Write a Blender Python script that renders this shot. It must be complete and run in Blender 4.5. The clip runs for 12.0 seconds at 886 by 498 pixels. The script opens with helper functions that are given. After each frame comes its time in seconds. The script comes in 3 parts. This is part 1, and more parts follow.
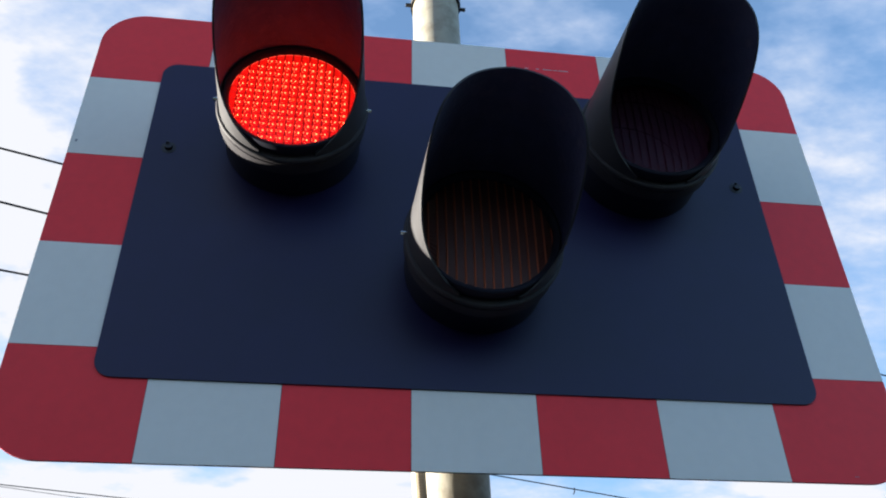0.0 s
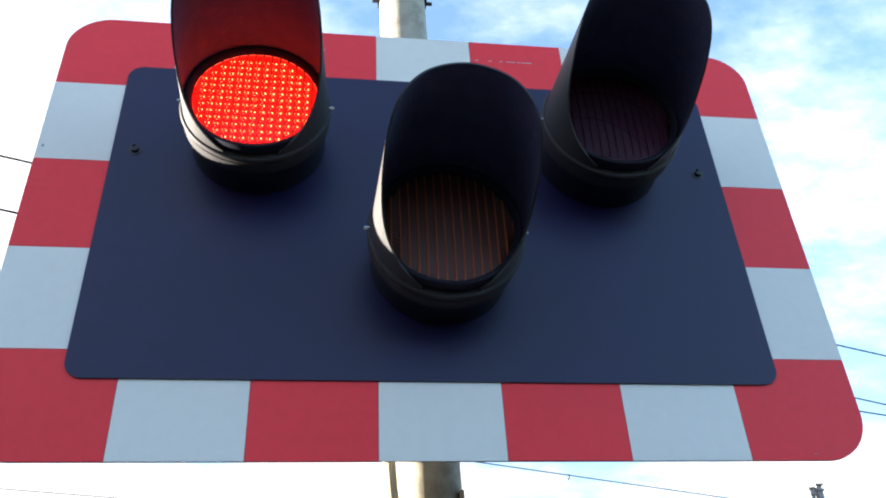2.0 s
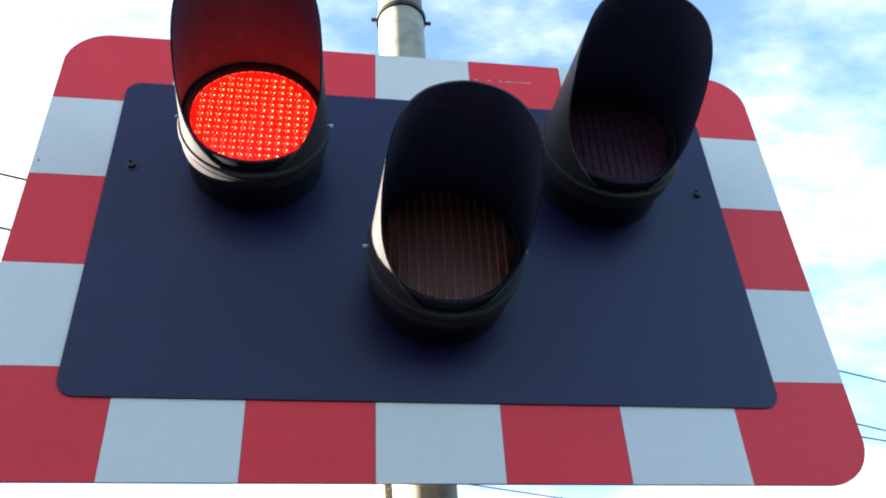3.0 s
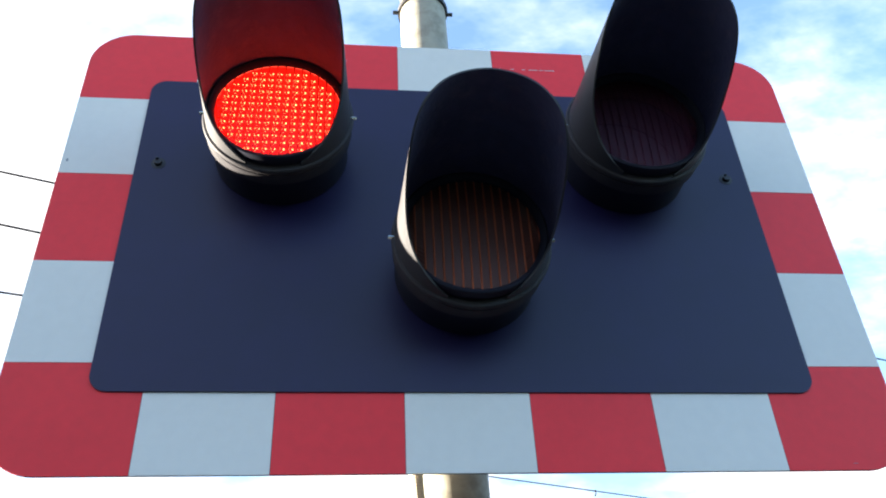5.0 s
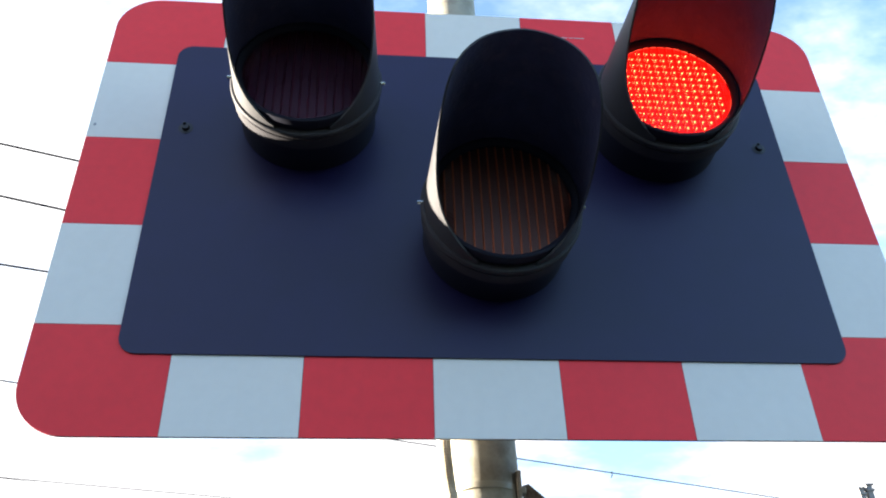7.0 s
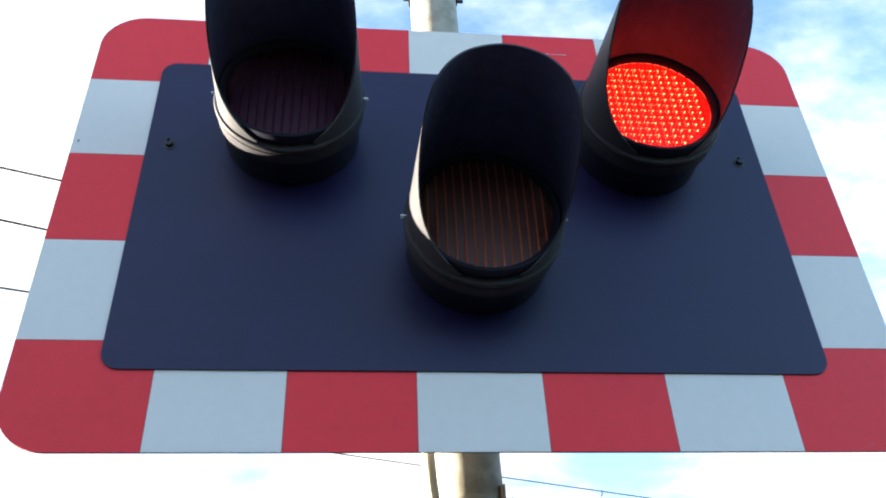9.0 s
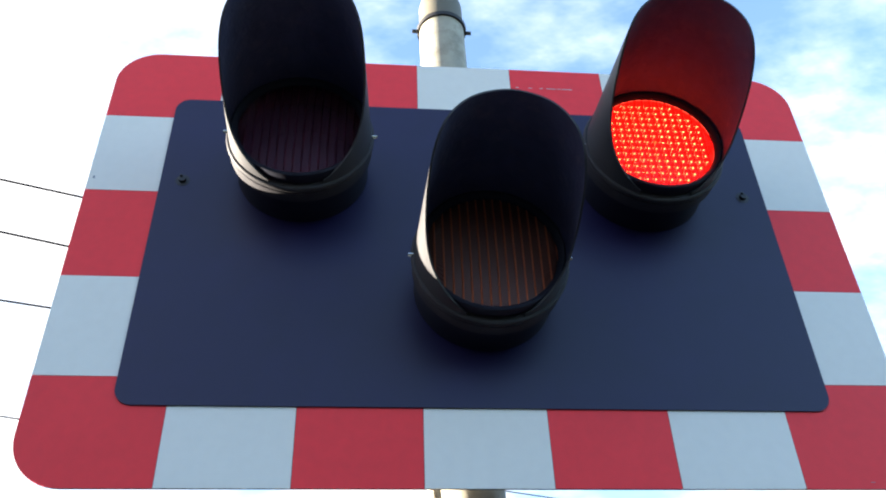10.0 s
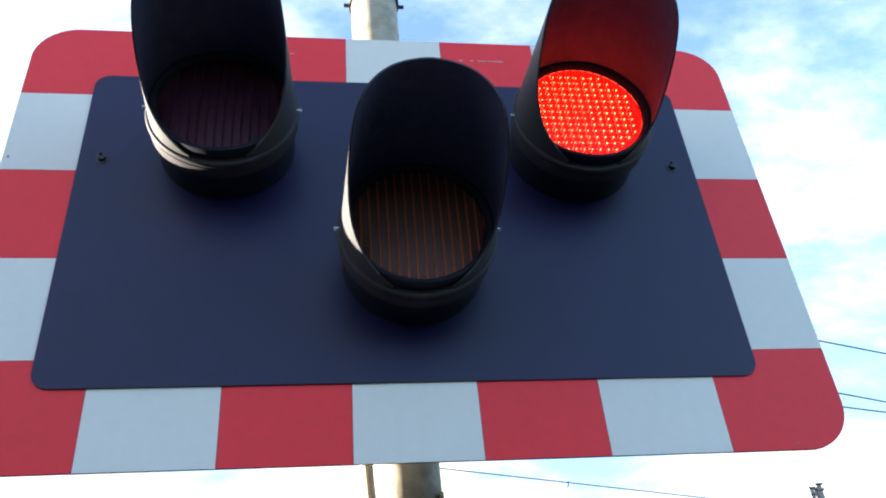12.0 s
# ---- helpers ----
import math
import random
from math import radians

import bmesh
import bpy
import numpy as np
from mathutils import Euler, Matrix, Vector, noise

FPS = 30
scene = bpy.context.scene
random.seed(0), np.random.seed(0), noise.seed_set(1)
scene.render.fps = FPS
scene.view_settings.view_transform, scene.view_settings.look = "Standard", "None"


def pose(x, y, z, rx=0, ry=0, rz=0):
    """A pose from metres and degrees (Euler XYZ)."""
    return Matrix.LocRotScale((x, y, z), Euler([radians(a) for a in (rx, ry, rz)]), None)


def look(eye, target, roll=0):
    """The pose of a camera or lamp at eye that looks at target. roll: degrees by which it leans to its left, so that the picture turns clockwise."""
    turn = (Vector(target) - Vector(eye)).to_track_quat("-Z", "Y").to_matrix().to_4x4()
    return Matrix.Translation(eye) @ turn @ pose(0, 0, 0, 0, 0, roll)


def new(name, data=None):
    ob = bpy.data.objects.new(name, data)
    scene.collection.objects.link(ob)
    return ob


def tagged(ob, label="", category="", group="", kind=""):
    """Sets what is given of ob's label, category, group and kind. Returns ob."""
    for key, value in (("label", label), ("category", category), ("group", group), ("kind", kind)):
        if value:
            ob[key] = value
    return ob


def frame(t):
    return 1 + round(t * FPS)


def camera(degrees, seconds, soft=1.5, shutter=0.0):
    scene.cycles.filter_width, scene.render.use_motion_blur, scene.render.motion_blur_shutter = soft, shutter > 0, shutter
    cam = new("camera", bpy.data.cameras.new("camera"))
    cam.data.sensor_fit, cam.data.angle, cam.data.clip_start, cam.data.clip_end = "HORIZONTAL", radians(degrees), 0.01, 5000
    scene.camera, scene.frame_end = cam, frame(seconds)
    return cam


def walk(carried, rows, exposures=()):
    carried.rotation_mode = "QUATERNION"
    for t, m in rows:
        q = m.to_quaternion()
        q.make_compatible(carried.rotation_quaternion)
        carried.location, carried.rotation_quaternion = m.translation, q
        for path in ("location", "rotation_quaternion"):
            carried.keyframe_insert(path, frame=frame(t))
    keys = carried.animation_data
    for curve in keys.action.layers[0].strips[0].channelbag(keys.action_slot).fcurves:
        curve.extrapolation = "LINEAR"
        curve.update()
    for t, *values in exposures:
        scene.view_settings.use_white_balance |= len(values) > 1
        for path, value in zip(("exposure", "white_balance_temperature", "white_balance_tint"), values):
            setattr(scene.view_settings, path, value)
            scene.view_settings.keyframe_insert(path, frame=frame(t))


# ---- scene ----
cam = camera(55.0, 12.0, soft=2.0)
EXPOSURES = [(0.0, 2.34, 6000, 13), (0.5, 3.02, 6200, 13), (1.0, 3.24, 6300, 13), (12.0, 3.28, 6320, 13)]
PATH = [
    (0, (-0.203, -1.095, 1.751), (0.039, 0.527, 2.895), -1.4),
    (0.5, (-0.192, -1.102, 1.745), (0.072, 0.502, 2.91), -3.1),
    (1, (-0.189, -1.108, 1.738), (0.119, 0.485, 2.907), -2.8),
    (1.5, (-0.18, -1.115, 1.739), (0.059, 0.524, 2.858), -2.2),
    (2, (-0.164, -1.12, 1.74), (0.098, 0.512, 2.866), -3.4),
    (2.5, (-0.156, -1.109, 1.739), (0.111, 0.539, 2.841), -3.7),
    (3, (-0.171, -1.108, 1.745), (0.105, 0.494, 2.91), -3.3),
    (3.5, (-0.165, -1.101, 1.746), (0.065, 0.501, 2.921), -3.9),
    (5.5, (-0.167, -1.1, 1.738), (0.043, 0.533, 2.873), -3.1),
    (6, (-0.162, -1.084, 1.736), (0.043, 0.589, 2.813), -3.2),
    (6.5, (-0.168, -1.073, 1.733), (0.044, 0.592, 2.82), -3.1),
    (7, (-0.183, -1.075, 1.728), (-0.011, 0.569, 2.855), -1.9),
    (7.2, (-0.184, -1.079, 1.73), (-0.013, 0.555, 2.87), -2.0),
    (8.8, (-0.172, -1.076, 1.725), (0.036, 0.54, 2.885), -3.2),
    (9, (-0.175, -1.075, 1.718), (0.022, 0.54, 2.881), -2.8),
    (9.5, (-0.175, -1.092, 1.728), (0.041, 0.502, 2.916), -1.7),
    (10, (-0.174, -1.118, 1.736), (0.0, 0.484, 2.921), -2.2),
    (10.5, (-0.151, -1.126, 1.75), (0.035, 0.466, 2.946), -2.6),
    (11, (-0.137, -1.135, 1.748), (0.116, 0.466, 2.919), -3.9),
    (11.5, (-0.125, -1.124, 1.747), (0.15, 0.491, 2.894), -5.7),
    (12, (-0.129, -1.101, 1.73), (0.147, 0.514, 2.878), -5.5),
]
walk(cam, [(t, look(eye, target, roll)) for t, eye, target, roll in PATH], EXPOSURES)

# ---- sky, sun and exposure ----
SUN_TO = Vector((-0.955, 0.235, 0.125)).normalized()


def build_sky():
    world = bpy.data.worlds.new("sky")
    scene.world = world
    world.use_nodes = True
    nt = world.node_tree
    nd, ln = nt.nodes, nt.links
    nd.clear()
    out = nd.new("ShaderNodeOutputWorld")
    add = nd.new("ShaderNodeMixShader")
    bg_sky, bg_cloud = nd.new("ShaderNodeBackground"), nd.new("ShaderNodeBackground")
    sky = nd.new("ShaderNodeTexSky")
    sky.sky_type = "NISHITA"
    sky.sun_disc = False
    sky.sun_elevation = math.asin(SUN_TO.z)
    sky.sun_rotation = math.atan2(SUN_TO.x, SUN_TO.y)
    sky.air_density, sky.dust_density, sky.ozone_density = 1.0, 0.6, 2.0
    ln.new(sky.outputs[0], bg_sky.inputs[0])
    bg_sky.inputs[1].default_value = 0.090
    co = nd.new("ShaderNodeTexCoord")
    # clouds lie in a flat layer overhead: the direction is carried to that layer
    sep = nd.new("ShaderNodeSeparateXYZ")
    ln.new(co.outputs["Generated"], sep.inputs[0])

    def calc(op, a, b=None, clamp=False):
        n = nd.new("ShaderNodeMath")
        n.operation, n.use_clamp = op, clamp
        for slot, v in zip(n.inputs, (a, b)):
            if v is None:
                continue
            if isinstance(v, (int, float)):
                slot.default_value = v
            else:
                ln.new(v, slot)
        return n.outputs[0]

    zz = calc("ADD", calc("MAXIMUM", sep.outputs[2], 0.0), 0.22)
    comb = nd.new("ShaderNodeCombineXYZ")
    ln.new(calc("DIVIDE", sep.outputs[0], zz), comb.inputs[0])
    ln.new(calc("DIVIDE", sep.outputs[1], zz), comb.inputs[1])
    big, fine = nd.new("ShaderNodeTexNoise"), nd.new("ShaderNodeTexNoise")
    for n, scale, detail, rough, shift in ((big, 1.7, 7, 0.56, (55.025, 32.745, 0)), (fine, 5.0, 5, 0.6, (40.675, 8.26, 0))):
        mp = nd.new("ShaderNodeMapping")
        mp.inputs["Location"].default_value = shift
        mp.inputs["Rotation"].default_value = (0, 0, radians(35))
        mp.inputs["Scale"].default_value = (1.0, 1.6, 1.0)
        ln.new(comb.outputs[0], mp.inputs[0])
        ln.new(mp.outputs[0], n.inputs["Vector"])
        n.inputs["Scale"].default_value, n.inputs["Detail"].default_value, n.inputs["Roughness"].default_value = scale, detail, rough
    # thicker cloud on the sun's side, haze towards the horizon
    towards = calc("ADD", calc("MULTIPLY", sep.outputs[0], float(SUN_TO.x)), calc("MULTIPLY", sep.outputs[1], 0.60))
    side = calc("MULTIPLY", calc("SUBTRACT", towards, 0.25), 0.12)
    low = calc("MULTIPLY", calc("SUBTRACT", 0.55, sep.outputs[2]), 0.11)
    total = calc("ADD", calc("ADD", calc("MULTIPLY", big.outputs[0], 0.72), calc("MULTIPLY", fine.outputs[0], 0.28)), calc("ADD", side, low))
    ramp = nd.new("ShaderNodeValToRGB")
    ramp.color_ramp.elements[0].position, ramp.color_ramp.elements[1].position = 0.43, 0.575
    ramp.color_ramp.elements[0].color = (0.05, 0.05, 0.05, 1)
    ln.new(total, ramp.inputs[0])
    tone = nd.new("ShaderNodeMix")
    tone.data_type = "RGBA"
    tone.inputs["A"].default_value = (0.48, 0.68, 1.0, 1)
    tone.inputs["B"].default_value = (1.0, 0.985, 0.95, 1)
    ln.new(ramp.outputs[0], tone.inputs["Factor"])
    ln.new(tone.outputs["Result"], bg_cloud.inputs[0])
    bg_cloud.inputs[1].default_value = 0.19
    ln.new(ramp.outputs[0], add.inputs[0])
    ln.new(bg_sky.outputs[0], add.inputs[1])
    ln.new(bg_cloud.outputs[0], add.inputs[2])
    ln.new(add.outputs[0], out.inputs[0])


def build_sun():
    lamp = bpy.data.lights.new("sun", "SUN")
    lamp.energy, lamp.angle, lamp.color = 5.0, radians(0.6), (1.0, 0.90, 0.70)
    ob = new("sun", lamp)
    ob.matrix_world = look(SUN_TO * 30, (0, 0, 0))


build_sky()
build_sun()

# ---- materials ----


def material(name, color, rough=0.5, metal=0.0, vary=0.12, scale=30.0, bump=0.0, bump_scale=200.0, spots=None, spot_cut=(0.55, 0.7), spot_scale=12.0,
             spec=0.5, per_piece=0.0):
    """A surface with broad and fine variation of tone, optional patches of a second colour, and fine relief."""
    m = bpy.data.materials.new(name)
    m.use_nodes = True
    nd, ln = m.node_tree.nodes, m.node_tree.links
    p = nd["Principled BSDF"]
    p.inputs["Metallic"].default_value = metal
    p.inputs["Specular IOR Level"].default_value = spec
    co = nd.new("ShaderNodeTexCoord")
    n1, n2 = nd.new("ShaderNodeTexNoise"), nd.new("ShaderNodeTexNoise")
    for n, s in ((n1, scale * 0.15), (n2, scale)):
        n.inputs["Scale"].default_value, n.inputs["Detail"].default_value = s, 5
        ln.new(co.outputs["Object"], n.inputs["Vector"])
    mean = nd.new("ShaderNodeMath")
    mean.operation = "ADD"
    ln.new(n1.outputs[0], mean.inputs[0]), ln.new(n2.outputs[0], mean.inputs[1])
    ramp = nd.new("ShaderNodeMapRange")
    ramp.inputs["From Min"].default_value, ramp.inputs["From Max"].default_value = 0.6, 1.4
    ramp.inputs["To Min"].default_value, ramp.inputs["To Max"].default_value = 1 - vary, 1 + vary
    ln.new(mean.outputs[0], ramp.inputs["Value"])
    mul = nd.new("ShaderNodeVectorMath")
    mul.operation = "SCALE"
    mul.inputs[0].default_value = color
    value = ramp.outputs[0]
    if per_piece:
        info, piece, prod = nd.new("ShaderNodeObjectInfo"), nd.new("ShaderNodeMapRange"), nd.new("ShaderNodeMath")
        piece.inputs["To Min"].default_value, piece.inputs["To Max"].default_value = 1 - per_piece, 1 + per_piece
        prod.operation = "MULTIPLY"
        ln.new(info.outputs["Random"], piece.inputs["Value"])
        ln.new(value, prod.inputs[0]), ln.new(piece.outputs[0], prod.inputs[1])
        value = prod.outputs[0]
    ln.new(value, mul.inputs["Scale"])
    base = mul.outputs[0]
    if spots:
        n3, cut, mix = nd.new("ShaderNodeTexNoise"), nd.new("ShaderNodeMapRange"), nd.new("ShaderNodeMix")
        n3.inputs["Scale"].default_value, n3.inputs["Detail"].default_value, n3.inputs["Roughness"].default_value = spot_scale, 7, 0.65
        ln.new(co.outputs["Object"], n3.inputs["Vector"])
        cut.inputs["From Min"].default_value, cut.inputs["From Max"].default_value = spot_cut
        ln.new(n3.outputs[0], cut.inputs["Value"])
        mix.data_type = "RGBA"
        ln.new(cut.outputs[0], mix.inputs["Factor"]), ln.new(base, mix.inputs["A"])
        mix.inputs["B"].default_value = (*spots, 1)
        base = mix.outputs["Result"]
    ln.new(base, p.inputs["Base Color"])
    rr = nd.new("ShaderNodeMapRange")
    rr.inputs["To Min"].default_value, rr.inputs["To Max"].default_value = rough * 0.85, min(1, rough * 1.15)
    ln.new(n2.outputs[0], rr.inputs["Value"])
    ln.new(rr.outputs[0], p.inputs["Roughness"])
    if bump:
        n4, b = nd.new("ShaderNodeTexNoise"), nd.new("ShaderNodeBump")
        n4.inputs["Scale"].default_value, n4.inputs["Detail"].default_value = bump_scale, 4
        ln.new(co.outputs["Object"], n4.inputs["Vector"])
        b.inputs["Strength"].default_value, b.inputs["Distance"].default_value = bump, 0.002
        ln.new(n4.outputs[0], b.inputs["Height"])
        ln.new(b.outputs[0], p.inputs["Normal"])
    return m


def lens_material(name, tint, body, clear):
    """Ribbed coloured plastic: part of the light goes straight through, tinted, the rest scatters at the surface."""
    m = bpy.data.materials.new(name)
    m.use_nodes = True
    nd, ln = m.node_tree.nodes, m.node_tree.links
    p, out = nd["Principled BSDF"], nd["Material Output"]
    p.inputs["Base Color"].default_value = (*body, 1)
    p.inputs["Roughness"].default_value = 0.45
    p.inputs["Specular IOR Level"].default_value = 0.3
    tr, mix = nd.new("ShaderNodeBsdfTransparent"), nd.new("ShaderNodeMixShader")
    tr.inputs[0].default_value = (*tint, 1)
    mix.inputs[0].default_value = clear
    ln.new(p.outputs[0], mix.inputs[1]), ln.new(tr.outputs[0], mix.inputs[2])
    ln.new(mix.outputs[0], out.inputs[0])
    return m


def glow_material(name, color, strength):
    m = bpy.data.materials.new(name)
    m.use_nodes = True
    p = m.node_tree.nodes["Principled BSDF"]
    p.inputs["Base Color"].default_value = (*(0.3 * c for c in color), 1)
    p.inputs["Emission Color"].default_value = (*color, 1)
    p.inputs["Emission Strength"].default_value = strength
    return m


RED_FILM = material("red_reflective_film", (0.93, 0.042, 0.054), 0.45, spec=0.28, vary=0.06, scale=60, bump=0.05, bump_scale=700, per_piece=0.03)
WHITE_FILM = material("white_reflective_film", (0.80, 0.77, 0.72), 0.38, vary=0.03, scale=60, bump=0.05, bump_scale=700, per_piece=0.02)
PANEL_BLACK = material("satin_black_panel", (0.0105, 0.0085, 0.050), 0.40, vary=0.16, scale=18, bump=0.05, bump_scale=500, spec=0.38)
ALUMINIUM = material("dull_aluminium", (0.45, 0.46, 0.47), 0.45, 0.8, vary=0.1, scale=20, bump=0.05)
EDGE_DARK = material("dark_sheet_edge", (0.06, 0.06, 0.07), 0.6)
HOOD_BLACK = material("weathered_black_hood_plastic", (0.042, 0.041, 0.046), 0.5, spec=0.3, vary=0.2, scale=25, bump=0.12, bump_scale=300, spots=(0.064, 0.058, 0.054), spot_cut=(0.60, 0.85), spot_scale=40)
# matt black lifted and blued: veiling glare inside the hoods, put into colour
HOOD_LINING = material("hazed_black_hood_lining", (0.054, 0.056, 0.112), 0.62, spec=0.3, vary=0.3, scale=40, bump=0.6, bump_scale=110, spots=(0.075, 0.070, 0.120), spot_cut=(0.52, 0.7), spot_scale=35)
COLLAR_BLACK = material("black_collar_plastic", (0.037, 0.035, 0.041), 0.6, spec=0.2, vary=0.25, scale=25, bump=0.15, bump_scale=250, spots=(0.058, 0.051, 0.049), spot_cut=(0.55, 0.8), spot_scale=30)
# black of housings and diode carriers; on the necks it paints shade
DEEP_BLACK = material("deep_black_housing_and_shade", (0.010, 0.011, 0.021), 0.5, spec=0.2)
CHROME = material("bright_steel", (0.75, 0.74, 0.72), 0.22, 1.0, vary=0.08)
BOLT_DARK = material("blackened_bolt", (0.02, 0.02, 0.024), 0.4, 0.3)
RED_LENS = lens_material("red_lens_plastic", (1.0, 0.10, 0.06), (0.105, 0.030, 0.072), 0.55)
AMBER_LENS = lens_material("amber_lens_plastic", (1.0, 0.42, 0.08), (0.125, 0.047, 0.042), 0.30)
# lighter copies of the lens plastics: light caught by the ridges, put into colour
RED_RIB_LIT = lens_material("brightened_red_rib", (1.0, 0.10, 0.06), (0.14, 0.032, 0.066), 0.50)
AMBER_RIB_LIT = lens_material("brightened_amber_rib", (1.0, 0.42, 0.08), (0.52, 0.125, 0.055), 0.15)
DIODE = glow_material("diode_glow", (1.0, 0.66, 0.30), 6.5)
BOARD_GLOW = glow_material("diode_board_glow", (1.0, 0.066, 0.03), 0.33)
# ring black raised too, to carry the same painted haze
SEAL_BLACK = material("black_lens_ring", (0.016, 0.017, 0.029), 0.6, spec=0.15)
CENTRE_GLOW = glow_material("orange_centre_glow", (1.0, 0.42, 0.10), 1.2)
REFLECTOR = material("dark_reflector", (0.10, 0.05, 0.03), 0.4)
STEEL_POLE = material("weathered_galvanised_steel", (0.37, 0.345, 0.285), 0.65, 0.0, vary=0.24, scale=30, bump=0.35, bump_scale=70, spots=(0.22, 0.195, 0.15), spot_cut=(0.46, 0.70), spot_scale=22, spec=0.3)
CAP_BEIGE = material("aged_beige_plastic", (0.13, 0.115, 0.085), 0.6, vary=0.15, scale=20, bump=0.1)
BAND_STEEL = material("dull_band_steel", (0.022, 0.020, 0.022), 0.55, 0.2, vary=0.2)
STRAP_STEEL = material("pale_strap_steel", (0.42, 0.39, 0.33), 0.5, 0.3, vary=0.2)
CONDUIT = material("beige_flexible_conduit", (0.60, 0.51, 0.38), 0.6, vary=0.15, scale=40, bump=0.1)
RUST = material("rusty_painted_steel", (0.40, 0.345, 0.27), 0.65, 0.1, vary=0.25, scale=30, bump=0.3, bump_scale=120, spots=(0.16, 0.085, 0.06), spot_cut=(0.48, 0.62), spot_scale=28)
RED_PLASTIC = material("faded_red_plastic", (0.62, 0.07, 0.035), 0.4, vary=0.1, scale=30, bump=0.05)
GREY_PLATE = material("dirty_grey_plate", (0.20, 0.20, 0.19), 0.6, vary=0.25, scale=40, bump=0.2, spots=(0.07, 0.06, 0.05), spot_cut=(0.5, 0.65), spot_scale=60)
WIRE = material("dark_wire", (0.020, 0.020, 0.024), 0.7, 0.0, spec=0.1)
MAST_GREY = material("mast_galvanised_steel", (0.20, 0.195, 0.20), 0.6, 0.1, vary=0.12, scale=8)
SCUFF = material("dull_scuff", (0.30, 0.31, 0.33), 0.7)
PRINT_WHITE = material("white_print", (0.62, 0.50, 0.50), 0.5)
ASPHALT = material("worn_asphalt", (0.042, 0.041, 0.040), 0.85, vary=0.25, scale=4, bump=0.4, bump_scale=60)
BLOCKER_GREEN = material("dark_blocker_foliage", (0.030, 0.045, 0.022), 0.8, vary=0.5, scale=6, bump=0.6, bump_scale=25, spots=(0.015, 0.022, 0.012), spot_cut=(0.45, 0.6), spot_scale=9, spec=0.1)
POLE_WOOD = material("weathered_pole_wood", (0.17, 0.125, 0.085), 0.8, vary=0.25, scale=9, bump=0.3, bump_scale=40)
CONCRETE = material("concrete_footing", (0.35, 0.34, 0.31), 0.85, vary=0.15, scale=15, bump=0.3, bump_scale=60)

# ---- helpers for meshes ----


def part(name, bm, mat, parent=None, label="", smooth=False):
    me = bpy.data.meshes.new(name)
    bmesh.ops.recalc_face_normals(bm, faces=bm.faces)
    if smooth:
        for f in bm.faces:
            f.smooth = True
        for e in bm.edges:
            if len(e.link_faces) == 2 and e.calc_face_angle(0) > radians(38):
                e.smooth = False
    bm.to_mesh(me)
    bm.free()
    me.materials.append(mat)
    ob = new(name, me)
    if parent is not None:
        ob.parent = parent
    return tagged(ob, label)


def thing(name, x, y, z, label, category, group="", rx=0, ry=0, rz=0):
    ob = new(name)
    ob.empty_display_size = 0.1
    ob.matrix_basis = pose(x, y, z, rx, ry, rz)
    return tagged(ob, label, category, group)


def lathe(profile, segments=64, closed=False):
    """A turned body round the y axis; profile: radius and y."""
    bm = bmesh.new()
    rings = []
    for r, y in profile:
        if r < 1e-6:
            rings.append([bm.verts.new((0, y, 0))])
        else:
            rings.append([bm.verts.new((r * math.cos(2 * math.pi * i / segments), y, r * math.sin(2 * math.pi * i / segments))) for i in range(segments)])
    pairs = list(zip(rings, rings[1:])) + ([(rings[-1], rings[0])] if closed else [])
    for a, b in pairs:
        for i in range(segments):
            j = (i + 1) % segments
            if len(a) == 1 and len(b) == 1:
                continue
            if len(a) == 1:
                bm.faces.new((a[0], b[j], b[i]))
            elif len(b) == 1:
                bm.faces.new((a[i], a[j], b[0]))
            else:
                bm.faces.new((a[i], a[j], b[j], b[i]))
    return bm


def upright(bm):
    """Turns a lathed body so that its y axis points up."""
    bmesh.ops.transform(bm, matrix=pose(0, 0, 0, 90), verts=bm.verts)
    return bm


def box(x0, x1, y0, y1, z0, z1, bevel=0.0):
    bm = bmesh.new()
    bmesh.ops.create_cube(bm, size=1)
    bmesh.ops.transform(bm, matrix=Matrix.LocRotScale(((x0 + x1) / 2, (y0 + y1) / 2, (z0 + z1) / 2), None, (x1 - x0, y1 - y0, z1 - z0)), verts=bm.verts)
    if bevel:
        bmesh.ops.bevel(bm, geom=bm.edges, offset=bevel, segments=3, profile=0.5, affect="EDGES")
    return bm


def rounded(x0, x1, z0, z1, radii, steps=12):
    """Outline of a rectangle; radii for the corners at lower left, lower right, upper right, upper left."""
    pts = []
    for (cx, cz, sx, sz), r, a0 in zip(((x0, z0, 1, 1), (x1, z0, -1, 1), (x1, z1, -1, -1), (x0, z1, 1, -1)), radii, (180, 270, 0, 90)):
        if r <= 0:
            pts.append((cx, cz))
            continue
        for k in range(steps + 1):
            a = radians(a0 + 90 * k / steps)
            pts.append((cx + sx * r + r * math.cos(a), cz + sz * r + r * math.sin(a)))
    return pts


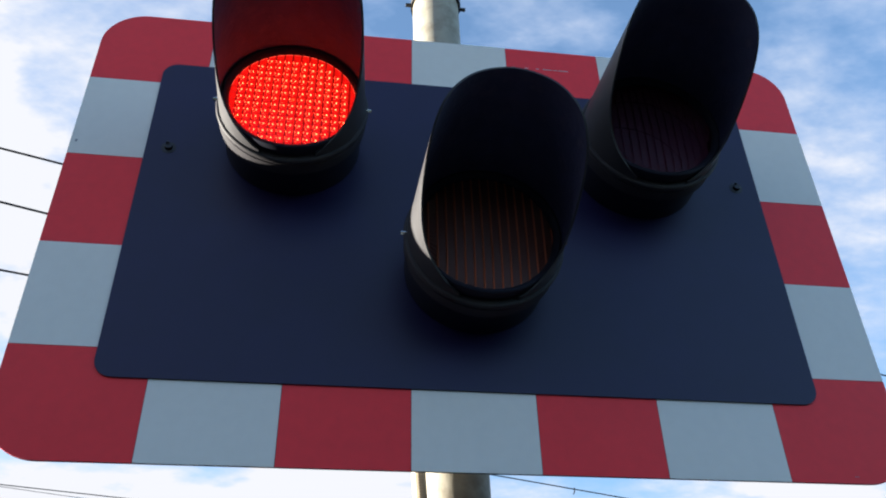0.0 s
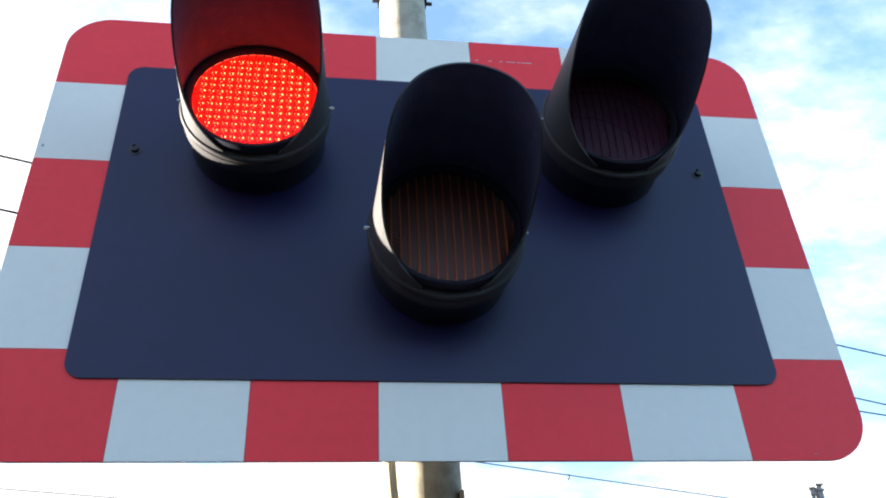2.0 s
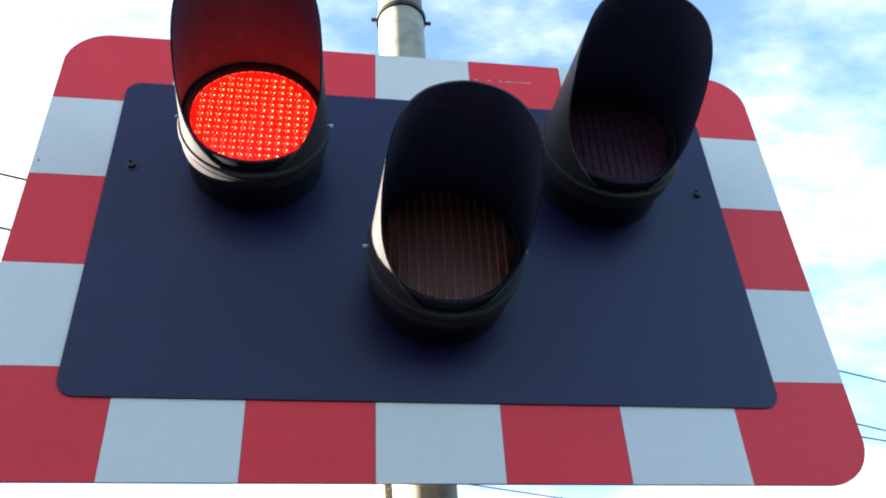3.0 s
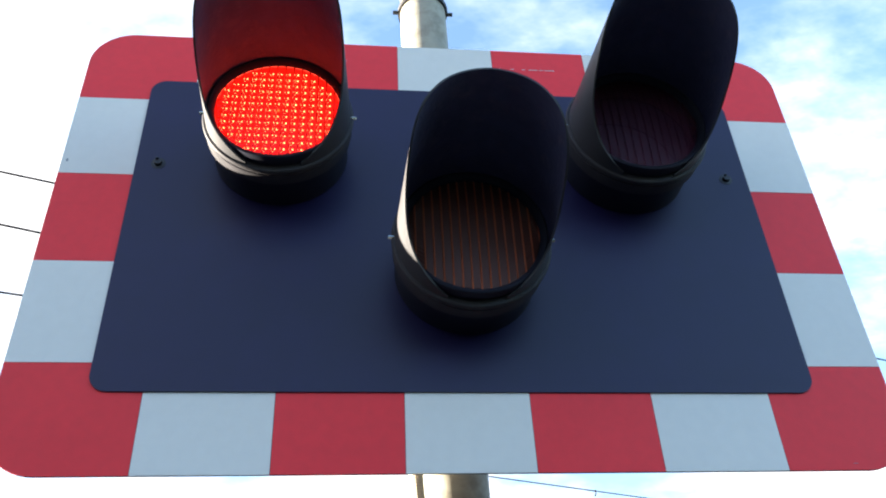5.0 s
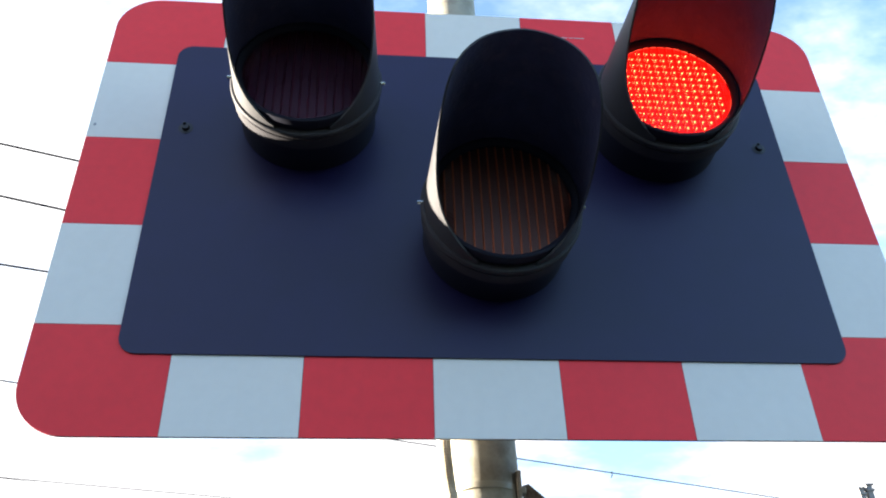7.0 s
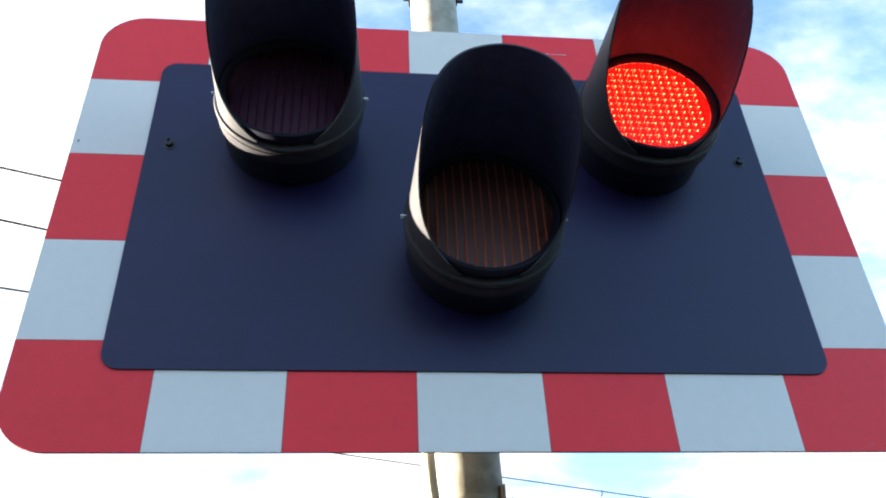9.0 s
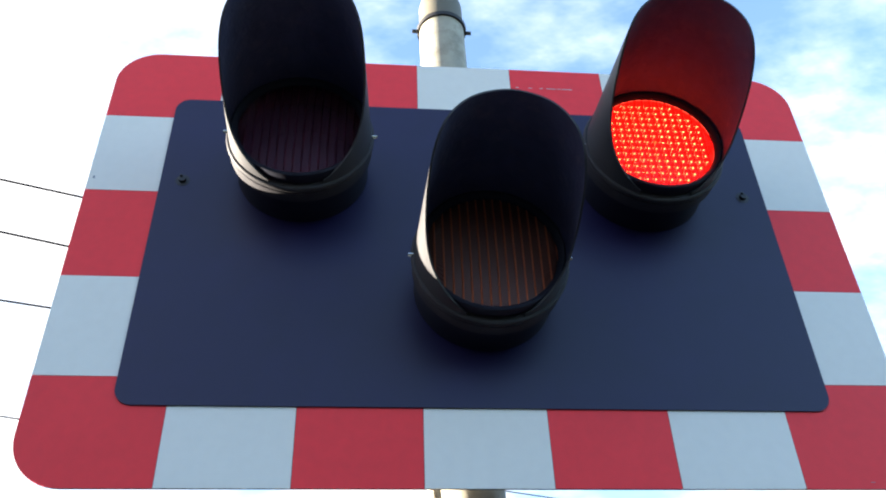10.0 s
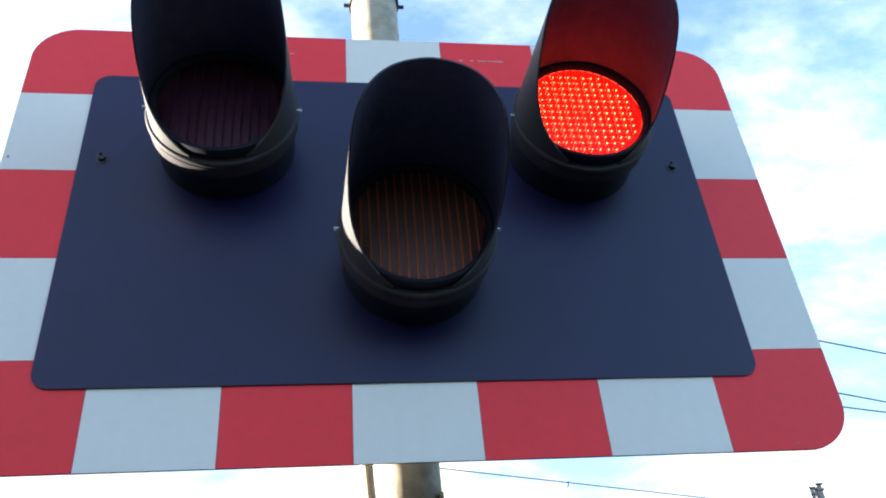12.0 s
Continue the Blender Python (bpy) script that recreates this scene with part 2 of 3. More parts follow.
def plate(outline, y0, y1, holes=()):
    """A sheet from an outline in x and z, with round holes (x, z, radius), between y0 and y1."""
    bm = bmesh.new()
    edges = []
    for loop in [outline] + [[(x + r * math.cos(2 * math.pi * i / 48), z + r * math.sin(2 * math.pi * i / 48)) for i in range(48)] for x, z, r in holes]:
        vs = [bm.verts.new((x, y0, z)) for x, z in loop]
        edges += [bm.edges.new((a, b)) for a, b in zip(vs, vs[1:] + vs[:1])]
    if holes:
        bmesh.ops.triangle_fill(bm, use_beauty=True, use_dissolve=False, edges=edges)
    else:
        bm.faces.new(bm.verts)
    got = bmesh.ops.extrude_face_region(bm, geom=bm.faces[:])
    bmesh.ops.translate(bm, vec=(0, y1 - y0, 0), verts=[v for v in got["geom"] if isinstance(v, bmesh.types.BMVert)])
    return bm


def tube(points, radius, segments=8, radii=None):
    """A round bar along a line of points."""
    bm = bmesh.new()
    pts = [Vector(p) for p in points]
    rings = []
    for i, p in enumerate(pts):
        d = (pts[min(i + 1, len(pts) - 1)] - pts[max(i - 1, 0)]).normalized()
        a = d.cross(Vector((0, 1, 0.01))).normalized()
        b = d.cross(a)
        r = radii[i] if radii else radius
        rings.append([bm.verts.new(p + r * (math.cos(2 * math.pi * k / segments) * a + math.sin(2 * math.pi * k / segments) * b)) for k in range(segments)])
    for a, b in zip(rings, rings[1:]):
        for k in range(segments):
            bm.faces.new((a[k], a[(k + 1) % segments], b[(k + 1) % segments], b[k]))
    bm.faces.new(rings[0])
    bm.faces.new(rings[-1])
    return bm


# ---- sizes of the signal ----
CHECK = 0.18
HALF_W, Z_LOW, Z_HIGH = 0.643, 2.158, 3.003
IN_W, IN_LOW, IN_HIGH = 0.5245, 2.2765, 2.882
ROWS_Z = (2.322, 2.494, 2.666, 2.838)
CORNER = 0.074
LAMPS = {"left": (-0.289, 2.716), "middle": (0.008, 2.479), "right": (0.301, 2.716)}
AIM = {"left": -1.8, "middle": 0.6, "right": 1.5}
COLLAR_R, LENS_R, HOLE_R = 0.1155, 0.0985, 0.107

# ---- ground ----


def build_ground():
    bm = bmesh.new()
    n, size = 24, 900.0
    grid = [[bm.verts.new((size * (i / n - 0.5), size * (j / n - 0.5), 0)) for i in range(n + 1)] for j in range(n + 1)]
    for j in range(n):
        for i in range(n):
            bm.faces.new((grid[j][i], grid[j][i + 1], grid[j + 1][i + 1], grid[j + 1][i]))
    tagged(part("ground", bm, ASPHALT), "worn grey asphalt ground round the level crossing", "ground", kind="structure")


build_ground()


def build_blocking_hedge(name, x0, y0, x1, y1, height):
    """An unseen tall clipped hedge with an uneven face and top, added behind and beside the viewer to block low light.
    """
    a, b = Vector((x0, y0, 0)), Vector((x1, y1, 0))
    along = (b - a).normalized()
    across = Vector((-along.y, along.x, 0))
    n, ring = int((b - a).length / 0.35), ((-0.7, 0.0), (-0.75, 0.3), (-0.7, 0.6), (-0.6, 0.85), (-0.3, 1.0), (0.3, 1.0), (0.6, 0.85), (0.7, 0.6), (0.75, 0.3), (0.7, 0.0))
    bm = bmesh.new()
    rows = []
    for i in range(n + 1):
        p = a.lerp(b, i / n)
        rows.append([bm.verts.new(p + across * (u + random.uniform(-0.16, 0.16)) + along * random.uniform(-0.1, 0.1) + Vector((0, 0, v * height * (1 + 0.05 * random.uniform(-1, 1) * v)))) for u, v in ring])
    for p, q in zip(rows, rows[1:]):
        for k in range(len(ring) - 1):
            bm.faces.new((p[k], p[k + 1], q[k + 1], q[k]))
    bm.faces.new(rows[0])
    bm.faces.new(rows[-1])
    tagged(part(name, bm, BLOCKER_GREEN), "unseen dark evergreen hedge added to block low light", "hedge", kind="structure")


# added out of view: south and east dim low skylight, west shades the ground
build_blocking_hedge("light_block_south", -13, -8.5, 13, -8.5, 3.5)
build_blocking_hedge("light_block_east", 11, -7.0, 11, 4.0, 4.0)
build_blocking_hedge("light_block_west", -14, -8.0, -14, 13.0, 3.5)

# ---- post ----
POST_X, POST_Y, POST_R = 0.030, 0.170, 0.0515


def build_post():
    post = thing("signal_post", POST_X, POST_Y, 0, "weathered galvanised round steel post with a beige cap", "post", ry=-0.83)
    part("shaft", upright(lathe([(0, 0.02), (POST_R, 0.02), (POST_R, 1.2), (POST_R, 2.4), (POST_R, 3.325), (0.0, 3.325)], 48)), STEEL_POLE, post, smooth=True)
    part("cap", upright(lathe([(0.0, 3.326), (POST_R - 0.001, 3.326), (POST_R - 0.001, 3.392), (POST_R - 0.004, 3.408), (POST_R - 0.014, 3.417), (0.02, 3.423), (0, 3.424)], 48)), CAP_BEIGE, post, "aged beige end cap", smooth=True)
    band = part("clamp_band", upright(lathe([(POST_R - 0.004, 3.3125), (POST_R + 0.005, 3.312), (POST_R + 0.006, 3.3215), (POST_R - 0.004, 3.325)], 48, closed=True)), BAND_STEEL, post, "dark steel clamp band", smooth=True)
    for s in (-1, 1):
        bm = tube([(s * (POST_R + 0.003), 0, 3.316), (s * (POST_R + 0.008), 0, 3.316), (s * (POST_R + 0.017), 0, 3.316)], 0.0045, 8)
        part("band_bolt", bm, BOLT_DARK, band)
    part("footing", box(-0.25, 0.25, -0.25, 0.25, -0.05, 0.02, 0.012), CONCRETE, post, "concrete footing")
    part("base_plate", box(-0.13, 0.13, -0.13, 0.13, 0.02, 0.035, 0.004), STEEL_POLE, post)
    for z in (2.25, 2.93):
        part("board_rail", box(-0.42, 0.42, -0.166, -0.122, z - 0.021, z + 0.021, 0.003), ALUMINIUM, post, "aluminium rail behind the board")
        part("rail_clamp", upright(lathe([(POST_R - 0.002, z - 0.018), (POST_R + 0.004, z - 0.018), (POST_R + 0.004, z + 0.018), (POST_R - 0.002, z + 0.018)], 32, closed=True)), STRAP_STEEL, post)
        part("clamp_block", box(-0.04, 0.04, -0.122, -POST_R + 0.004, z - 0.016, z + 0.016, 0.003), ALUMINIUM, post)


build_post()

# ---- backboard ----


def build_backboard():
    board = thing("signal_backboard", 0, 0, 0, "dark blue-black signal board with a red and white chequered border", "signal board")
    holes = [(x, z, HOLE_R) for x, z in LAMPS.values()]
    part("sheet", plate(rounded(-HALF_W, HALF_W, Z_LOW, Z_HIGH, (CORNER,) * 4), 0.0, 0.0035, holes), EDGE_DARK, board, "thin dark sheet with rounded corners")
    part("black_panel", plate(rounded(-IN_W, IN_W, IN_LOW, IN_HIGH, (0.026,) * 4), -0.0045, -0.0018, holes), PANEL_BLACK, board, "matt blue-black panel with rounded corners")
    e = 0.0004
    cols = (-HALF_W, -2.5 * CHECK, -1.5 * CHECK, -0.5 * CHECK, 0.5 * CHECK, 1.5 * CHECK, 2.5 * CHECK, HALF_W)
    under = 0.012

    def check(x0, x1, z0, z1, red, radii=(0, 0, 0, 0)):
        part("red_check" if red else "white_check", plate(rounded(x0 + e, x1 - e, z0 + e, z1 - e, radii), -0.0014, -0.0002), RED_FILM if red else WHITE_FILM, board)

    for n in range(1, 6):
        check(cols[n], cols[n + 1], Z_LOW - e, IN_LOW + under, n % 2 == 0)
        check(cols[n], cols[n + 1], IN_HIGH - under, Z_HIGH + e, n % 2 == 0)
    for n in range(3):
        check(-HALF_W - e, -IN_W + under, ROWS_Z[n], ROWS_Z[n + 1], n == 1)
        check(IN_W - under, HALF_W + e, ROWS_Z[n], ROWS_Z[n + 1], n == 1)

    def corner_check(sx, low):
        # an L of film: the corner block with the panel's own corner cut away underneath
        x_out, x_in, x_mid = HALF_W, 2.5 * CHECK, IN_W - under
        z_out, z_row, z_mid = (Z_LOW, ROWS_Z[0], IN_LOW + under) if low else (Z_HIGH, ROWS_Z[3], IN_HIGH - under)
        sz = 1 if low else -1
        pts = []
        for k in range(13):
            a = radians(90 * k / 12)
            pts.append((x_out - CORNER + CORNER * math.cos(a), z_out + sz * (CORNER - CORNER * math.sin(a))))
        pts += [(x_in + e, z_out), (x_in + e, z_mid), (x_mid, z_mid), (x_mid, z_row - sz * e), (x_out, z_row - sz * e)]
        part("red_check", plate([(sx * x, z) for x, z in pts], -0.0014, -0.0002), RED_FILM, board)

    for sx in (-1, 1):
        corner_check(sx, True)
        corner_check(sx, False)
    for x, z in ((-0.488, 2.689), (0.486, 2.690)):
        head = part("bolt", lathe([(0, -0.0105), (0.0055, -0.0105), (0.0065, -0.0095), (0.0065, -0.0055), (0.012, -0.005), (0.012, -0.0044), (0, -0.0044)], 12), BOLT_DARK, board, "blackened bolt and washer", smooth=True)
        head.location = (x, 0, z)
        part("bolt_stub", tube([(-0.002, -0.0095, 0.004), (-0.002, -0.0115, 0.0055), (-0.002, -0.013, 0.006)], 0.0024, 8), BOLT_DARK, head)
    # faint worn print on the film
    for x0, x1, z in ((0.100, 0.106, 2.953), (0.125, 0.132, 2.953), (0.147, 0.153, 2.953), (0.160, 0.178, 2.953), (0.181, 0.188, 2.953), (0.190, 0.210, 2.953), (-0.193, -0.185, 2.957)):
        part("print_mark", box(x0, x1, -0.0019, -0.0015, z - 0.0009, z + 0.0009), PRINT_WHITE, board, "small worn white print")

    for x, z, w, h in ((-0.634, 2.693, 0.004, 0.006), (0.551, 2.168, 0.007, 0.0007)):
        part("scuff", plate(rounded(x - w / 2, x + w / 2, z - h / 2, z + h / 2, (min(w, h) * 0.45,) * 4, 3), -0.0017, -0.0013), SCUFF, board, "small dull scuff")


build_backboard()

# ---- lamps ----
RIM = ((-68, 0.103), (-62, 0.111), (-54, 0.121), (-46, 0.131), (-38, 0.142), (-25, 0.166), (-15, 0.195), (-5, 0.238), (5, 0.274), (15, 0.300), (25, 0.316), (35, 0.326), (55, 0.335), (90, 0.338))


def hood_mesh(radius=0.1145, wall=0.003, taper=0.04):
    """A visor: a slightly tapered tube, long at the top, whose rim sweeps back along both sides and which is open below.
    Its inside takes the second material."""
    bm = bmesh.new()
    degs, reach = [a for a, _ in RIM], [l for _, l in RIM]
    n, m = 96, 10
    outer, inner = [], []
    for i in range(n + 1):
        a = -68 + 316 * i / n
        up = a if a <= 90 else 180 - a
        far = sum(float(np.interp(up + d, degs, reach)) for d in (-6, -3, 0, 3, 6)) / 5
        c, s = math.cos(radians(a)), math.sin(radians(a))
        outer.append([])
        inner.append([])
        for k in range(m + 1):
            y = -0.094 - (far - 0.094) * k / m
            r = radius - taper * (-y - 0.094)
            outer[-1].append(bm.verts.new((r * c, y, r * s)))
            inner[-1].append(bm.verts.new(((r - wall) * c, y, (r - wall) * s)))
    for i in range(n):
        for k in range(m):
            bm.faces.new((outer[i][k], outer[i + 1][k], outer[i + 1][k + 1], outer[i][k + 1]))
            bm.faces.new((inner[i][k], inner[i][k + 1], inner[i + 1][k + 1], inner[i + 1][k])).material_index = 1
        for k in (0, m):
            bm.faces.new((outer[i][k], outer[i + 1][k], inner[i + 1][k], inner[i][k]))
    for i in (0, n):
        for k in range(m):
            bm.faces.new((outer[i][k], outer[i][k + 1], inner[i][k + 1], inner[i][k]))
    return bm


def ribbed_lens(columns=15):
    """A disc of upright half-round ribs with a fine ladder of steps across each."""
    bm = bmesh.new()
    w = 2 * LENS_R / columns
    for i in range(columns):
        xs = [-LENS_R + w * (i + f) for f in (0, 0.05, 0.11, 0.5, 0.89, 0.95, 1)]
        dep = (0.0022, 0.0016, 0.0, 0.0, 0.0, 0.0016, 0.0022)
        tops = [math.sqrt(max(0, LENS_R**2 - x * x)) for x in xs]
        rows = 34
        cols = [[bm.verts.new((x, -0.111 - d - 0.005 * (1 - (x * x + (t * (2 * r / rows - 1)) ** 2) / LENS_R**2) - (0.0011 if r % 2 else 0), t * (2 * r / rows - 1))) for r in range(rows + 1)] for x, d, t in zip(xs, dep, tops)]
        for c, (a, b) in enumerate(zip(cols, cols[1:])):
            for r in range(rows):
                bm.faces.new((a[r], a[r + 1], b[r + 1], b[r])).material_index = 0 if c in (2, 3) else 1
    bmesh.ops.remove_doubles(bm, verts=bm.verts, dist=1e-5)
    return bm


DIODE_PITCH, DIODE_ROW = 0.0135, 0.0137


def diode_glint_mesh():
    """Small domes in a grid over the board's face, each with smaller companions that imitate its images in the lens."""
    bm = bmesh.new()
    for i in range(-7, 8):
        for j in range(-7, 8):
            x, z = i * DIODE_PITCH, j * DIODE_ROW
            if math.hypot(x, z) > 0.0935:
                continue
            # larger right-half domes and the companions imitate glints of the ribbed lens
            big = 0.00105 + 0.00025 * (i > 0)
            for dx, dz, r in ((0, 0, big), (-0.0056, 0.0004, 0.00034 + 0.00022 * (i < 1)), (-0.0029, -0.0056, 0.00022)):
                r *= random.uniform(0.85, 1.12)
                cx, cz = x + dx + random.uniform(-0.0002, 0.0002), z + dz + random.uniform(-0.0002, 0.0002)
                if math.hypot(cx, cz) > 0.0970:
                    continue
                ring = [bm.verts.new((cx + r * math.cos(math.pi * k / 3), -0.0022, cz + 1.15 * r * math.sin(math.pi * k / 3))) for k in range(6)]
                top = [bm.verts.new((cx + 0.5 * r * math.cos(math.pi * k / 3), -0.0040, cz + 0.55 * r * math.sin(math.pi * k / 3))) for k in range(6)]
                for k in range(6):
                    bm.faces.new((ring[k], ring[(k + 1) % 6], top[(k + 1) % 6], top[k]))
                bm.faces.new(top)
    return bm


def face_mesh(reach=0.1030):
    """Upright strips of glowing plastic, cut to a disc, with dark seams between them and across."""
    bm = bmesh.new()
    half = DIODE_PITCH * 0.435
    for i in range(-7, 8):
        for j in range(-8, 9):
            x, z = i * DIODE_PITCH, j * DIODE_ROW
            z0, z1 = z - DIODE_ROW * 0.43, z + DIODE_ROW * 0.43
            outline = []
            for cx, cz in ((x - half, z0), (x + half, z0), (x + half, z1), (x - half, z1)):
                cx = max(-reach, min(reach, cx))
                lim = math.sqrt(max(0.0, reach**2 - cx**2))
                outline.append((cx, max(-lim, min(lim, cz))))
            wide = max(a for a, _ in outline) - min(a for a, _ in outline)
            high = max(b for _, b in outline) - min(b for _, b in outline)
            if wide < 0.001 or high < 0.001:
                continue
            low = [bm.verts.new((a, -0.0008, b)) for a, b in outline]
            top = [bm.verts.new((a, -0.0022, b)) for a, b in outline]
            bm.faces.new(top)
            for k in range(4):
                bm.faces.new((low[k], low[(k + 1) % 4], top[(k + 1) % 4], top[k]))
    return bm


def build_lamp(x, z, aim, colour, label):
    lamp = thing("signal_lamp", x, 0, z, label, "signal lamp", "lamps on the board")
    r, h = COLLAR_R, HOLE_R
    # the neck's deep black stands in for the shade behind the collar
    part("neck", lathe([(h - 0.001, 0.003), (h - 0.001, -0.006), (h + 0.003, -0.006), (h + 0.003, -0.0625), (h - 0.001, -0.0625)], 96, closed=True), DEEP_BLACK, lamp, "neck behind the collar, blackened in place of shade", smooth=True)
    part("collar", lathe([(h - 0.001, -0.0635), (r - 0.001, -0.0635), (r + 0.001, -0.0655), (r + 0.0015, -0.0860), (r - 0.0010, -0.0872), (r - 0.0010, -0.0888)] +
                         [(r + 0.0005 + 0.0035 * math.sin(radians(a)), -0.0945 + 0.0052 * math.cos(radians(a))) for a in range(15, 181, 15)] +
                         [(h + 0.001, -0.0998), (h - 0.001, -0.096)], 96, closed=True), COLLAR_BLACK, lamp, "scuffed black collar with a rounded rim", smooth=True)
    part("seal_ring", lathe([(h - 0.0005, -0.098), (h + 0.0030, -0.112), (h + 0.0020, -0.1205), (h - 0.0005, -0.1220), (LENS_R + 0.004, -0.1200), (LENS_R + 0.001, -0.1155), (LENS_R, -0.1130), (LENS_R, -0.1122), (h - 0.002, -0.1115), (h - 0.002, -0.098)], 96, closed=True), SEAL_BLACK, lamp, "black ring round the lens", smooth=True)
    hood = part("hood", hood_mesh(), HOOD_BLACK, lamp, "long weathered black visor hood, open below", smooth=True)
    hood.data.materials.append(HOOD_LINING)
    hood.matrix_basis = pose(0, -0.094, 0, 0, 0, aim) @ pose(0, 0.094, 0)
    lens = part("lens", ribbed_lens(), AMBER_LENS if colour == "amber" else RED_LENS, lamp, "ribbed dark amber lens" if colour == "amber" else "ribbed deep red lens", smooth=True)
    # second slot paints the catch-light on the rib edges
    lens.data.materials.append(AMBER_RIB_LIT if colour == "amber" else RED_RIB_LIT)
    for s in (-1, 1):
        part("screw", tube([(s * (r - 0.002), -0.097, 0), (s * (r + 0.0055), -0.097, 0), (s * (r + 0.0085), -0.097, 0)], 0.0030, 8), CHROME, lamp, "small bright screw")
    d = 0.10 if colour == "amber" else 0.18
    part("rear_housing", lathe([(HOLE_R - 0.001, 0.004), (HOLE_R + 0.006, 0.004), (HOLE_R + 0.004, d - 0.02), (HOLE_R - 0.02, d - 0.004), (0, d), (0, d - 0.004), (HOLE_R - 0.022, d - 0.008), (HOLE_R - 0.001, d - 0.022)], 48), DEEP_BLACK, lamp, "black rear housing", smooth=True)
    if colour == "amber":
        part("reflector", lathe([(0.0, 0.0), (0.05, -0.02), (0.085, -0.06), (0.0975, -0.095)], 48), REFLECTOR, lamp, "dark bowl reflector", smooth=True)
        return lamp, None
    back = part("diode_board", lathe([(0, 0.004), (0.1035, 0.004), (0.1035, -0.0005), (0, -0.0005)], 64), DEEP_BLACK, lamp, "black round diode carrier")
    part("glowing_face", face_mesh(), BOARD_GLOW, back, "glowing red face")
    part("diodes", diode_glint_mesh(), DIODE, back, "bright red diodes in a grid, with small added domes as lens glints")
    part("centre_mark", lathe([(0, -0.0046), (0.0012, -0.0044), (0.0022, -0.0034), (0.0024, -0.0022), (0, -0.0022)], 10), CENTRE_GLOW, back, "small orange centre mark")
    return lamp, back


BOARDS = {}
for key, colour, text in (("left", "red", "red crossing signal lamp with ribbed lens and black visor"), ("middle", "amber", "unlit amber crossing signal lamp with black visor"), ("right", "red", "red crossing signal lamp with ribbed lens and black visor")):
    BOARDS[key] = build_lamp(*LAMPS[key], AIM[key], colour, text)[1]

# ---- conduit and bracket on the post ----


def build_conduit():
    """A ribbed hose that hangs behind the board's lower edge and bends in to the post."""
    bend = ((-0.070, 0.120, 2.320), (-0.0695, 0.114, 2.250), (-0.067, 0.110, 2.190), (-0.063, 0.106, 2.135), (-0.055, 0.102, 2.085), (-0.043, 0.098, 2.040), (-0.028, 0.098, 1.995), (-0.020, 0.098, 1.940), (-0.018, 0.098, 1.5), (-0.018, 0.098, 0.9), (-0.018, 0.098, 0.02))
    pts, radii = [], []
    for i in range(len(bend) - 1):
        p0, p1, p2, p3 = (Vector(bend[min(max(k, 0), len(bend) - 1)]) for k in (i - 1, i, i + 1, i + 2))
        n = max(4, int((p2 - p1).length / 0.0022))
        for k in range(n):
            u = k / n
            pts.append(0.5 * (2 * p1 + (p2 - p0) * u + (2 * p0 - 5 * p1 + 4 * p2 - p3) * u * u + (3 * p1 - p0 - 3 * p2 + p3) * u**3))
            radii.append(0.0106 if len(pts) % 2 else 0.0100)
    hose = thing("conduit", 0, 0, 0, "beige ribbed flexible cable conduit beside the steel post", "conduit")
    part("hose", tube(pts, 0, 14, radii), CONDUIT, hose, smooth=False)
    for z in (1.2, 0.5):
        part("saddle", box(-0.034, -0.002, 0.084, 0.118, z - 0.008, z + 0.008, 0.002), STRAP_STEEL, hose)


def build_bracket():
    arm = thing("bracket", -0.003, POST_Y, 0, "rusty steel bracket strapped to the post", "bracket")
    z = 2.138
    part("strap", upright(lathe([(POST_R - 0.001, z - 0.0048), (POST_R + 0.0022, z - 0.0048), (POST_R + 0.0026, z), (POST_R + 0.0022, z + 0.0048), (POST_R - 0.001, z + 0.0048)], 64, closed=True)), STRAP_STEEL, arm, "pale steel strap", smooth=True)
    part("clip_plate", box(POST_R - 0.008, POST_R - 0.001, -0.040, -0.026, 2.112, 2.163, 0.0015), RUST, arm, "rusty clip plate")
    part("strap_lug", box(POST_R - 0.003, POST_R + 0.006, -0.036, -0.018, 2.129, 2.140, 0.002), STRAP_STEEL, arm, "pale folded strap end")
    part("lower_clip", box(POST_R - 0.006, POST_R + 0.003, -0.040, -0.020, 2.086, 2.118, 0.002), BOLT_DARK, arm)
    prof = [(POST_R + 0.004, 2.146), (POST_R + 0.010, 2.147), (0.098, 2.114), (0.112, 2.101), (0.135, 2.088), (0.170, 2.080), (0.176, 2.066), (0.176, 2.025), (0.13, 1.99), (POST_R + 0.004, 1.965)]
    part("gusset", plate(prof, -0.022, -0.016), RUST, arm, "rusty gusset plate")
    part("gusset_lip", tube([(POST_R + 0.010, -0.019, 2.147), (0.098, -0.019, 2.114), (0.112, -0.019, 2.101), (0.135, -0.019, 2.088), (0.170, -0.019, 2.080)], 0.0035, 8), RUST, arm)
    part("pivot_washer", lathe([(0, -0.0255), (0.007, -0.0255), (0.0125, -0.0235), (0.0125, -0.022), (0, -0.022)], 20), RUST, arm, smooth=True).location = (0.104, 0, 2.083)
    part("clip_foot", box(POST_R - 0.002, POST_R + 0.012, -0.03, -0.01, 1.965, 1.985, 0.002), RUST, arm)


